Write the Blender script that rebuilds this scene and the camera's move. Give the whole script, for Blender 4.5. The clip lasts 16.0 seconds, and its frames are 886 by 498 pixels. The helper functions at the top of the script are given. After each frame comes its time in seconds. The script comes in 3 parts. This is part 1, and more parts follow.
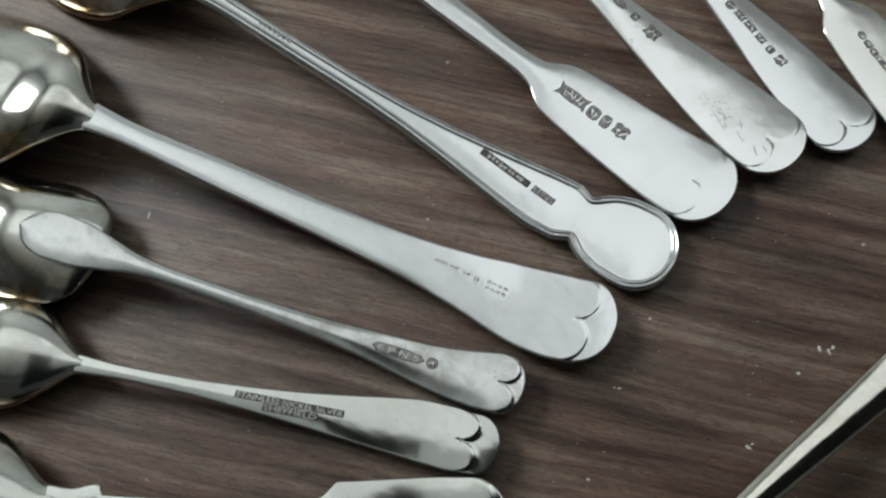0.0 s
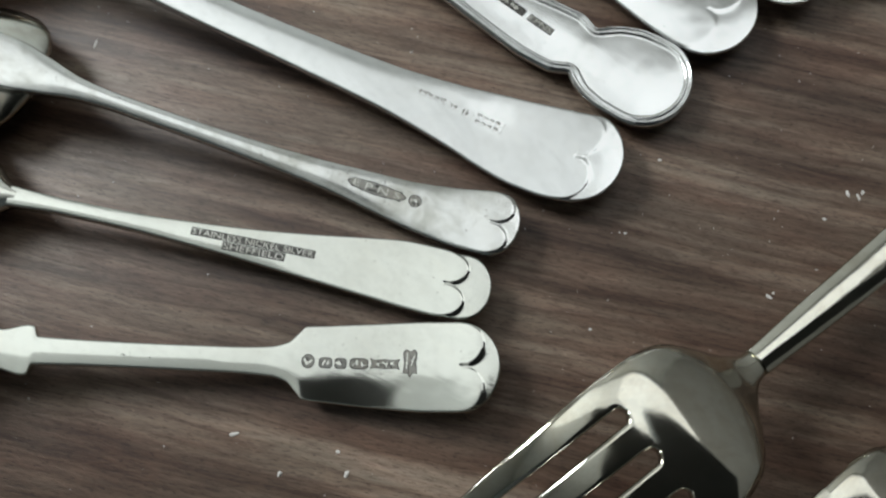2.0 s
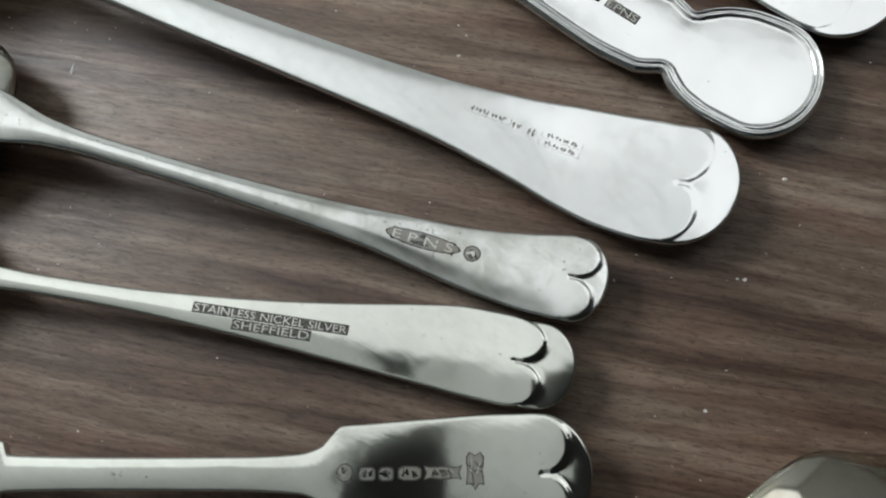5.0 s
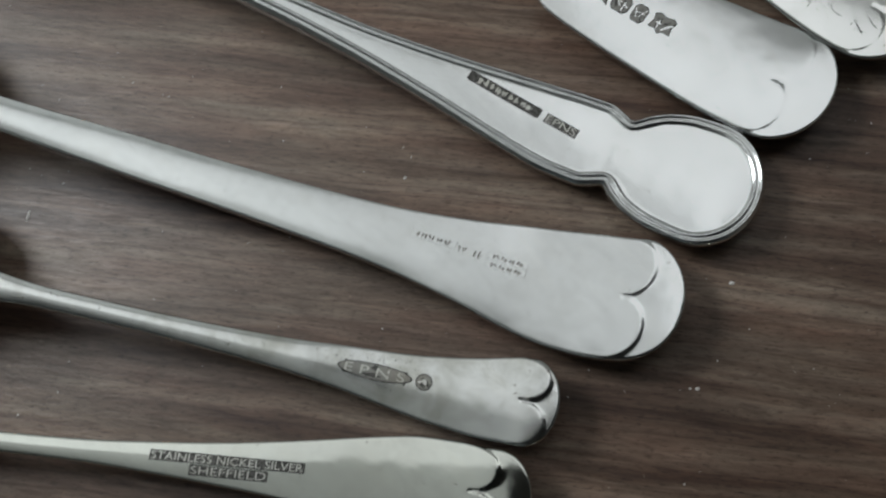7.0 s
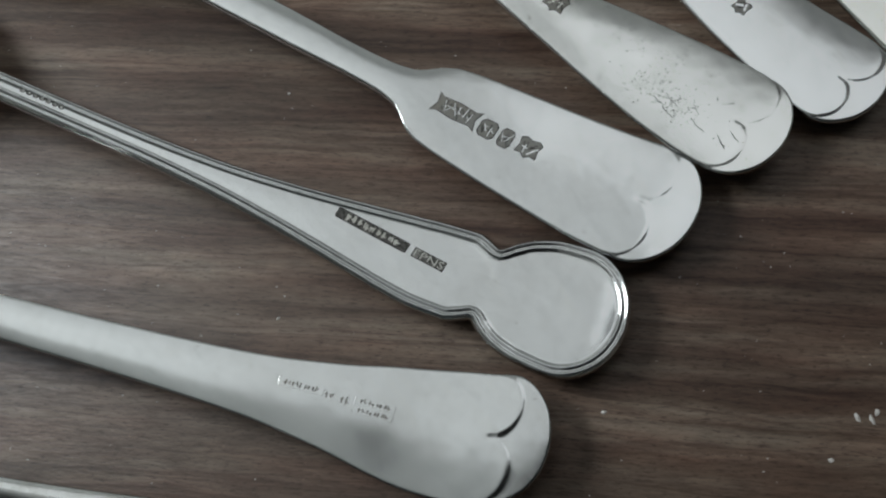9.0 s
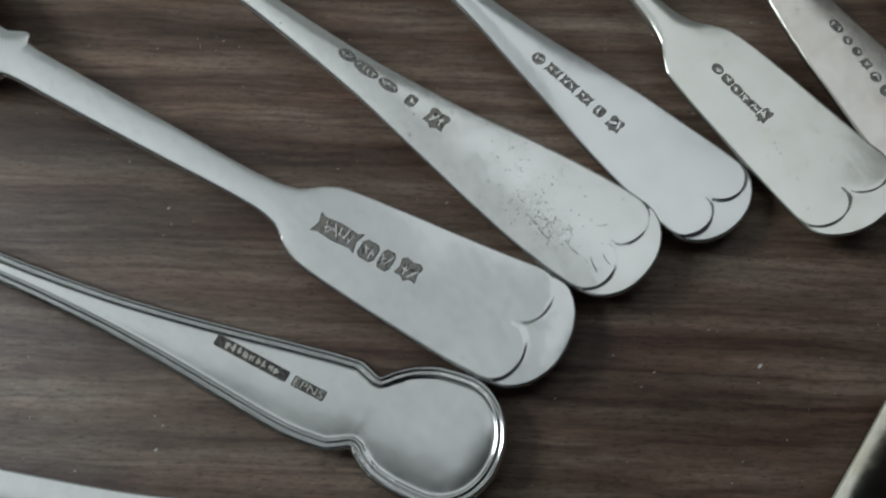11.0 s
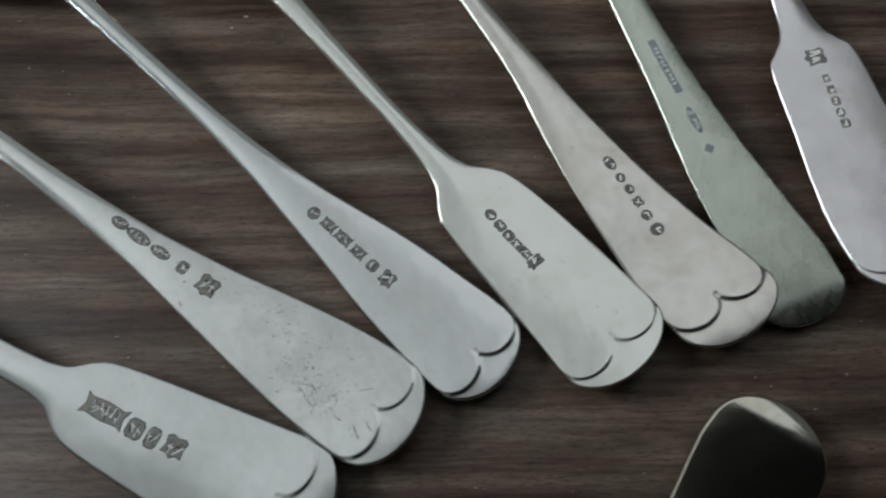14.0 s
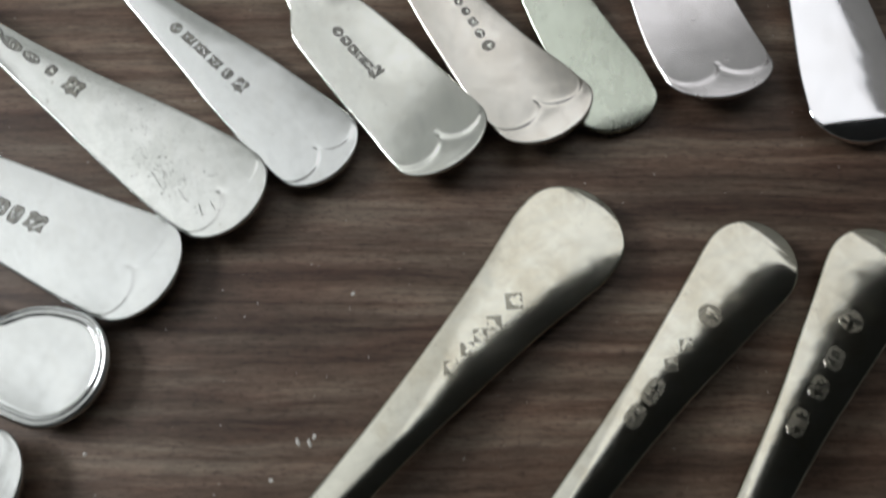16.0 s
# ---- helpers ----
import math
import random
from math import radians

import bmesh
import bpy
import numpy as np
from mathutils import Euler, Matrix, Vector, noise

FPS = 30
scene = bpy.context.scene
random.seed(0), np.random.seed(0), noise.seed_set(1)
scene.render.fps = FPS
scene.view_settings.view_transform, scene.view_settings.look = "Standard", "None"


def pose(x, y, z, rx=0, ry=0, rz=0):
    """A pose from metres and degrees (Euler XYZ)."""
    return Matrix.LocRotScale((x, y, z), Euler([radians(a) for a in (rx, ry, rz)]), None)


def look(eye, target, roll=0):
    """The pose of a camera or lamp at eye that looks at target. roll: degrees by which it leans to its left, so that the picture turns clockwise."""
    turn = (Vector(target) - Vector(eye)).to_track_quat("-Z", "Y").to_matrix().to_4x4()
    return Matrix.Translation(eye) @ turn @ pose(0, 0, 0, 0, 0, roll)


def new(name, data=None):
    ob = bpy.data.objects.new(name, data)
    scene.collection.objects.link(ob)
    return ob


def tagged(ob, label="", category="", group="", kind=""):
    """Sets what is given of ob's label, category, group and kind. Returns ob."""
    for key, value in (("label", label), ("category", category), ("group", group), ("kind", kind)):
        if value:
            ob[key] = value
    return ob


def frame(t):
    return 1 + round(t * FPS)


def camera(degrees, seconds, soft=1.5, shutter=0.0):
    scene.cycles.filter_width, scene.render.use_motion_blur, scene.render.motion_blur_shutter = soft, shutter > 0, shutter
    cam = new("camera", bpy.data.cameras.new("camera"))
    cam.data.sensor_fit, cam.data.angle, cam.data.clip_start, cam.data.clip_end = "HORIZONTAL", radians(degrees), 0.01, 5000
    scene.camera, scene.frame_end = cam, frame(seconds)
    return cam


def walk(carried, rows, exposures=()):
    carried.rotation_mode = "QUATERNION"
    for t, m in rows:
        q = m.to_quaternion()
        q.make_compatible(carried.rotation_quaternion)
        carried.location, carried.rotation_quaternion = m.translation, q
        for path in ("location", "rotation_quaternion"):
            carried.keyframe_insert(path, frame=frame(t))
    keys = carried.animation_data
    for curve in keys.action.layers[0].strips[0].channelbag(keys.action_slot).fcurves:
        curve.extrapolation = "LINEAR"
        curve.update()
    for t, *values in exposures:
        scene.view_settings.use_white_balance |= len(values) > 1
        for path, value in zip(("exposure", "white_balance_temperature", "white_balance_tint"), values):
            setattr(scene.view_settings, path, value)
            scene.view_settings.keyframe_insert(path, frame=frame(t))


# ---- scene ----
cam = camera(54.8, 16.0, soft=2.2, shutter=0.4)
# seconds, metres, degrees
PATH = [
    (0.0, 0.0014, -0.0087, 0.2062, 23.00, -3.39, 1.40),
    (0.5, -0.0042, -0.0139, 0.1994, 22.78, -3.15, 1.53),
    (1.0, -0.0047, -0.0182, 0.1918, 21.72, -3.13, 1.67),
    (1.5, 0.0030, -0.0257, 0.1861, 21.21, -3.13, 1.18),
    (2.0, 0.0055, -0.0279, 0.1729, 20.79, -3.90, 1.23),
    (2.5, 0.0057, -0.0239, 0.1535, 20.28, -4.89, 1.33),
    (3.0, 0.0047, -0.0222, 0.1431, 19.95, -5.33, 1.07),
    (3.2, 0.0039, -0.0222, 0.1403, 19.78, -5.35, 0.87),
    (5.3, 0.0062, 0.0047, 0.1425, 17.93, 1.00, 0.01),
    (5.5, 0.0036, 0.0038, 0.1428, 18.45, 0.47, -0.17),
    (6.0, 0.0023, 0.0055, 0.1438, 18.59, 0.33, -0.19),
    (6.5, 0.0078, 0.0103, 0.1457, 18.53, 0.88, -1.23),
    (7.0, 0.0168, 0.0167, 0.1485, 20.54, 2.35, -3.12),
    (7.5, 0.0231, 0.0196, 0.1477, 20.89, 2.70, -3.71),
    (8.0, 0.0324, 0.0263, 0.1486, 21.43, 4.10, -4.67),
    (8.2, 0.0389, 0.0286, 0.1511, 22.15, 5.30, -5.12),
    (10.3, 0.0481, 0.0468, 0.1582, 21.74, -0.42, -7.54),
    (10.5, 0.0517, 0.0505, 0.1608, 21.31, -0.59, -7.82),
    (11.0, 0.0545, 0.0547, 0.1652, 22.00, -0.89, -8.83),
    (11.5, 0.0640, 0.0618, 0.1726, 22.43, -0.42, -9.71),
    (12.0, 0.0659, 0.0642, 0.1746, 22.74, -0.77, -10.26),
    (12.5, 0.0719, 0.0678, 0.1756, 22.81, -0.39, -10.53),
    (13.0, 0.0839, 0.0721, 0.1770, 22.43, -0.17, -10.99),
    (13.5, 0.0944, 0.0761, 0.1783, 21.77, -0.10, -11.33),
    (14.0, 0.1074, 0.0787, 0.1809, 21.29, 0.00, -11.71),
    (14.5, 0.1243, 0.0741, 0.1821, 20.76, -0.02, -11.76),
    (15.0, 0.1286, 0.0595, 0.1867, 21.64, -0.15, -11.69),
    (15.5, 0.1307, 0.0444, 0.1857, 21.58, -0.69, -11.78),
    (16.0, 0.1302, 0.0250, 0.1827, 20.95, -1.11, -11.54),
]
EXPOSURES = [(0.0, -0.82, 6350, 7), (1.5, -0.5, 6500, 7), (3.0, -0.44, 6430, 6), (5.5, -0.6, 6480, 8), (7.0, -0.98, 6430, 8), (8.0, -1.15, 6400, 8), (11.0, -1.38, 6250, 6), (12.5, -1.52, 6230, 6), (14.0, -1.52, 6230, 6), (15.0, -1.2, 6400, 7), (16.0, -0.7, 6550, 10)]
walk(cam, [(t, pose(x, y, z, rx, ry, rz)) for t, x, y, z, rx, ry, rz in PATH], EXPOSURES)

MM = 0.001

# ---------------------------------------------------------------- world and light
world = bpy.data.worlds.new("room_air")
scene.world = world
world.use_nodes = True
world.node_tree.nodes["Background"].inputs[0].default_value = (0.75, 0.85, 1.0, 1)
world.node_tree.nodes["Background"].inputs[1].default_value = 0.05


def area_lamp(name, eye, target, sx, sy, power, colour):
    data = bpy.data.lights.new(name, "AREA")
    data.shape, data.size, data.size_y, data.energy, data.color = "RECTANGLE", sx, sy, power, colour
    ob = new(name, data)
    ob.matrix_world = look(eye, target)
    return ob


WINDOW_POWER, WEST_POWER, EAST_POWER = 58.0, 3.2, 6.6
area_lamp("window_daylight", (-1.18, 0.62, 0.86), (1.0, 0.42, 0.80), 0.72, 0.62, WINDOW_POWER, (0.95, 0.98, 1.0))
# Two unseen fill panels, added to give the silver a bright overhead reflection.
area_lamp("ceiling_fill", (-0.25, 0.86, 1.68), (-0.25, 0.86, 0.0), 1.2, 1.1, WEST_POWER, (0.97, 0.98, 1.0))
area_lamp("ceiling_fill", (0.95, 0.86, 1.68), (0.95, 0.86, 0.0), 1.2, 1.1, EAST_POWER, (0.97, 0.98, 1.0))


# ---------------------------------------------------------------- materials
class Nodes:
    """A short way to wire a node material."""

    def __init__(self, name):
        self.mat = bpy.data.materials.new(name)
        self.mat.use_nodes = True
        self.tree = self.mat.node_tree
        self.bsdf = self.tree.nodes["Principled BSDF"]

    def add(self, kind, **values):
        node = self.tree.nodes.new(kind)
        for key, value in values.items():
            node.inputs[key].default_value = value
        return node

    def link(self, a, b):
        self.tree.links.new(a, b)

    def coords(self, scale=(1, 1, 1), turn=0.0, which="Object"):
        src = self.add("ShaderNodeTexCoord")
        turned = self.add("ShaderNodeMapping")
        turned.inputs["Rotation"].default_value = (0, 0, radians(turn))
        self.link(src.outputs[which], turned.inputs["Vector"])
        m = self.add("ShaderNodeMapping")
        m.inputs["Scale"].default_value = scale
        self.link(turned.outputs[0], m.inputs["Vector"])
        return m.outputs[0]

    def noise(self, vec, scale, detail=4.0, rough=0.55, distortion=0.0):
        n = self.add("ShaderNodeTexNoise", Scale=scale, Detail=detail, Roughness=rough, Distortion=distortion)
        self.link(vec, n.inputs["Vector"])
        return n.outputs["Fac"]

    def ramp(self, fac, stops):
        r = self.add("ShaderNodeValToRGB")
        e = r.color_ramp.elements
        while len(e) < len(stops):
            e.new(0.5)
        for el, (p, c) in zip(e, stops):
            el.position, el.color = p, (*c, 1) if len(c) == 3 else c
        self.link(fac, r.inputs[0])
        return r.outputs[0]

    def mix(self, fac, a, b, mode="MIX"):
        m = self.add("ShaderNodeMix")
        m.data_type, m.blend_type = "RGBA", mode
        for sock, v in ((m.inputs[0], fac), (m.inputs[6], a), (m.inputs[7], b)):
            if isinstance(v, (int, float)):
                sock.default_value = v
            elif isinstance(v, tuple):
                sock.default_value = (*v, 1) if len(v) == 3 else v
            else:
                self.link(v, sock)
        return m.outputs[2]

    def bump(self, height, strength, distance):
        b = self.add("ShaderNodeBump", Strength=strength, Distance=distance)
        self.link(height, b.inputs["Height"])
        self.link(b.outputs[0], self.bsdf.inputs["Normal"])


def silver(name, tint, rough, tarnish=(0.35, 0.30, 0.22), amount=0.35, wear=0.5, cloud=1.0, amber=0.0):
    """Old silver plate: cloudy polish, tarnish in patches, smears, hairline scratches and pits; amber paints in a warm
    reflection.
    """
    n = Nodes(name)
    n.bsdf.inputs["Metallic"].default_value = 1.0
    v = n.coords()
    clouds = n.noise(v, 60.0, 4.0)
    patch = n.noise(v, 170.0, 5.0, 0.68, 0.5)
    spots = n.noise(v, 900.0, 3.0, 0.6)
    smear = n.noise(n.coords((50, 260, 100), 33), 1.0, 4.0, 0.65, 0.6)
    grime = n.mix(0.45, clouds, patch)
    tar = n.ramp(grime, [(0.46, (0, 0, 0)), (0.62, (amount * 0.6,) * 3), (0.78, (amount,) * 3)])
    col = n.mix(tar, tint, tarnish)
    col = n.mix(0.4 * cloud, col, n.ramp(smear, [(0.32, (0.82, 0.83, 0.83)), (0.52, (1, 1, 1)), (0.7, (1.06, 1.05, 1.02))]), "MULTIPLY")
    col = n.mix(0.18, col, n.ramp(n.noise(v, 420.0, 5.0, 0.7), [(0.36, (0.80, 0.80, 0.79)), (0.5, (1, 1, 1)), (0.66, (1.05, 1.05, 1.05))]), "MULTIPLY")
    pits = n.ramp(spots, [(0.24, (0.30, 0.27, 0.23)), (0.32, (1, 1, 1))])
    col = n.mix(wear, col, pits, "MULTIPLY")
    # Amber-brown reflection of warm surroundings, painted into the colour on the +y side.
    if amber:
        warm_reflection = n.noise(v, 75.0, 4.0, 0.6, 0.5)
        axes, rim = n.add("ShaderNodeSeparateXYZ"), n.add("ShaderNodeMapRange")
        n.link(v, axes.inputs[0])
        n.link(axes.outputs[1], rim.inputs["Value"])
        rim.inputs["From Min"].default_value, rim.inputs["From Max"].default_value = 0.002, 0.014
        spread = n.mix(1.0, n.ramp(warm_reflection, [(0.36, (0, 0, 0)), (0.58, (amber,) * 3)]), rim.outputs[0], "MULTIPLY")
        col = n.mix(spread, col, n.ramp(patch, [(0.38, (0.50, 0.29, 0.10)), (0.62, (0.13, 0.075, 0.045))]))
    n.link(col, n.bsdf.inputs["Base Color"])
    n.link(n.ramp(n.mix(0.5, patch, smear), [(0.36, (rough * 0.82,) * 3), (0.52, (rough,) * 3), (0.70, (min(0.6, rough * (1.0 + 0.5 * cloud)),) * 3)]), n.bsdf.inputs["Roughness"])
    hair = n.noise(n.coords((120, 1900, 300), 24), 1.0, 3.0)
    n.bump(n.mix(0.4, hair, n.noise(v, 420.0, 3.0)), 0.025, 0.0003)
    return n.mat


def dark_stamp():
    n = Nodes("oxidised_stamp")
    n.bsdf.inputs["Metallic"].default_value = 0.8
    g = n.noise(n.coords(), 2200.0, 3.0)
    n.link(n.ramp(g, [(0.35, (0.035, 0.035, 0.033)), (0.7, (0.16, 0.157, 0.147))]), n.bsdf.inputs["Base Color"])
    n.bsdf.inputs["Roughness"].default_value = 0.5
    return n.mat


def tabletop_wood():
    """Dark reddish-brown board: broad pale bands, wavy dark growth lines, short pores and flecks."""
    n = Nodes("brown_wood_grain")
    warp = n.noise(n.coords((16, 42, 1), 11), 1.0, 3.0)

    def grain(scale, push, detail, rough, distortion=0.0):
        shift = n.add("ShaderNodeVectorMath")
        shift.operation = "MULTIPLY_ADD"
        n.link(warp, shift.inputs[0])
        shift.inputs[1].default_value = (0.0, push, 0.0)
        n.link(n.coords(scale, 11), shift.inputs[2])
        return n.noise(shift.outputs[0], 1.0, detail, rough, distortion)

    streak = grain((6, 105, 1), 0.8, 5.0, 0.64)
    lines = grain((4, 170, 1), 1.2, 3.0, 0.5)
    broad = n.noise(n.coords((9, 38, 1), 11), 1.0, 4.0, 0.6)
    red = n.noise(n.coords((26, 130, 1), 11), 1.0, 4.0, 0.6)
    fine = n.noise(n.coords((150, 1000, 1), 11), 1.0, 5.0, 0.72, 0.3)
    pores = n.noise(n.coords((520, 2300, 1), 11), 1.0, 3.0, 0.7)
    fleck = n.noise(n.coords((900, 1300, 1), 11), 1.0, 2.0, 0.6)
    col = n.ramp(streak, [(0.35, (0.050, 0.030, 0.021)), (0.43, (0.089, 0.062, 0.045)), (0.53, (0.137, 0.105, 0.079)), (0.64, (0.207, 0.172, 0.136))])
    col = n.mix(0.9, col, n.ramp(broad, [(0.34, (0.58, 0.52, 0.50)), (0.66, (1.38, 1.37, 1.36))]), "MULTIPLY")
    col = n.mix(0.75, col, n.ramp(lines, [(0.40, (1.1, 1.1, 1.1)), (0.475, (0.95, 0.92, 0.91)), (0.50, (0.55, 0.46, 0.43)), (0.525, (0.95, 0.92, 0.91)), (0.6, (1.06, 1.06, 1.06))]), "MULTIPLY")
    col = n.mix(0.8, col, n.ramp(red, [(0.40, (1, 1, 1)), (0.64, (1.0, 0.83, 0.79))]), "MULTIPLY")
    col = n.mix(0.6, col, n.ramp(fine, [(0.34, (0.45, 0.39, 0.37)), (0.49, (1, 1, 1)), (0.66, (1.4, 1.38, 1.36))]), "MULTIPLY")
    col = n.mix(0.8, col, n.ramp(pores, [(0.34, (0.36, 0.32, 0.31)), (0.46, (1, 1, 1))]), "MULTIPLY")
    col = n.mix(0.6, col, n.ramp(fleck, [(0.66, (1, 1, 1)), (0.78, (2.0, 2.0, 2.0))]), "MULTIPLY")
    n.link(col, n.bsdf.inputs["Base Color"])
    n.link(n.ramp(fine, [(0.3, (0.58,) * 3), (0.7, (0.40,) * 3)]), n.bsdf.inputs["Roughness"])
    n.bsdf.inputs["Specular IOR Level"].default_value = 0.4
    n.bump(n.mix(0.5, fine, pores), 0.35, 0.0003)
    return n.mat


def plain_paint(name, colour, rough=0.8):
    n = Nodes(name)
    g = n.noise(n.coords(), 9.0, 4.0)
    n.link(n.mix(g, tuple(c * 0.93 for c in colour), colour), n.bsdf.inputs["Base Color"])
    n.bsdf.inputs["Roughness"].default_value = rough
    n.bump(n.noise(n.coords(), 160.0), 0.1, 0.001)
    return n.mat


WOOD = tabletop_wood()
STAMP = dark_stamp()
FAINT = silver("stamp_faint", (0.27, 0.27, 0.255), 0.45)
BLUISH = silver("stamp_bluish", (0.34, 0.38, 0.42), 0.45)
LETTER = silver("letter_silver", (0.60, 0.60, 0.56), 0.42)
BRASS_MARK = silver("mark_brassy", (0.33, 0.32, 0.27), 0.28)
WHITE = plain_paint("white_wall_paint", (0.58, 0.59, 0.57))
# Grey and dark tones for unseen surfaces, picked to dim what the silver mirrors.
GREY = plain_paint("grey_reflected_tone", (0.20, 0.195, 0.185))
DARK = plain_paint("dark_reflected_tone", (0.105, 0.12, 0.125))
FLOOR = plain_paint("grey_floor", (0.25, 0.22, 0.2))
BRIGHT = silver("silver_bright", (0.70, 0.715, 0.715), 0.165, (0.50, 0.50, 0.47), 0.26, 0.45, 0.7)
DULL = silver("silver_dull", (0.72, 0.73, 0.69), 0.18, (0.53, 0.51, 0.43), 0.32, 0.7, 0.7)
WARM = silver("silver_warm", (0.64, 0.655, 0.61), 0.08, (0.45, 0.44, 0.38), 0.28, 0.6, 0.7)
GREEN = silver("nickel_green", (0.52, 0.56, 0.485), 0.27, (0.42, 0.46, 0.38), 0.4, 0.5, 0.7)
DUSKY = silver("silver_dusky", (0.68, 0.655, 0.61), 0.20, (0.47, 0.42, 0.35), 0.45, 0.7, 0.8)
MAUVE = silver("silver_mauve", (0.68, 0.66, 0.67), 0.25, (0.54, 0.51, 0.50), 0.25, 0.4, 0.4)
BRASSY = silver("nickel_brassy", (0.62, 0.61, 0.535), 0.10, (0.40, 0.34, 0.23), 0.6, 0.6)
SCUFFED = silver("silver_scuffed", (0.74, 0.75, 0.735), 0.17, (0.42, 0.44, 0.40), 0.42, 1.0, 0.7)
# Bowl silver: real tarnish plus the painted amber reflection.
TARNISH_AND_REFLECTION = silver("bowl_tarnish_and_reflection", (0.66, 0.67, 0.62), 0.15, (0.30, 0.27, 0.20), 0.8, 0.9, 1.0, 0.85)
POLISHED = silver("silver_polished", (0.84, 0.84, 0.87), 0.09, amount=0.15, wear=0.2, cloud=0.6)
WORN = silver("silver_worn", (0.70, 0.71, 0.70), 0.17, (0.34, 0.34, 0.29), 0.9, 1.0)


# ---------------------------------------------------------------- mesh helpers
def part(name, bm, material, parent, label=""):
    mesh = bpy.data.meshes.new(name)
    bm.to_mesh(mesh)
    bm.free()
    for m in material if isinstance(material, (list, tuple)) else (material,):
        mesh.materials.append(m)
    mesh.shade_smooth()
    ob = new(name, mesh)
    ob.parent = parent
    if label:
        tagged(ob, label)
    return ob


def box(x0, y0, z0, x1, y1, z1, bevel=0.0):
    bm = bmesh.new()
    bmesh.ops.create_cube(bm, size=1.0)
    for v in bm.verts:
        v.co = ((x0 + x1) / 2 + v.co.x * (x1 - x0), (y0 + y1) / 2 + v.co.y * (y1 - y0), (z0 + z1) / 2 + v.co.z * (z1 - z0))
    if bevel:
        bmesh.ops.bevel(bm, geom=bm.edges[:], offset=bevel, segments=2, affect="EDGES")
    return bm


def flat(ob):
    ob.data.shade_flat()
    return ob


class Curve:
    """A smooth curve through a few (x, y) stations that never overshoots."""

    def __init__(self, pts):
        self.x, self.y = np.array([p[0] for p in pts], float), np.array([p[1] for p in pts], float)
        h, d = np.diff(self.x), np.diff(self.y) / np.diff(self.x)
        m = np.zeros(len(pts))
        for i in range(1, len(pts) - 1):
            if d[i - 1] * d[i] > 0:
                w1, w2 = 2 * h[i] + h[i - 1], h[i] + 2 * h[i - 1]
                m[i] = (w1 + w2) / (w1 / d[i - 1] + w2 / d[i])
        m[0], m[-1] = d[0], d[-1]
        self.m = m

    def __call__(self, x):
        x = np.clip(x, self.x[0], self.x[-1])
        i = np.clip(np.searchsorted(self.x, x) - 1, 0, len(self.x) - 2)
        h = self.x[i + 1] - self.x[i]
        t = (x - self.x[i]) / h
        return ((1 + 2 * t) * (1 - t) ** 2 * self.y[i] + t * (1 - t) ** 2 * h * self.m[i]
                + t * t * (3 - 2 * t) * self.y[i + 1] + t * t * (t - 1) * h * self.m[i + 1])


def skin(rings, close_ends=True):
    """A closed tube through rings of equally many points (metres)."""
    bm = bmesh.new()
    rows = [[bm.verts.new(p) for p in ring] for ring in rings]
    k = len(rows[0])
    for a, b in zip(rows, rows[1:]):
        for j in range(k):
            bm.faces.new((a[j], a[(j + 1) % k], b[(j + 1) % k], b[j]))
    if close_ends:
        for row in (rows[0][::-1], rows[-1]):
            bm.faces.new([bm.verts.new(v.co) for v in row])
    bmesh.ops.recalc_face_normals(bm, faces=bm.faces[:])
    return bm


ACROSS = np.sin(np.linspace(-1, 1, 61) * math.pi / 2) * 0.4 + np.linspace(-1, 1, 61) * 0.6
BELOW = np.linspace(1, -1, 11)


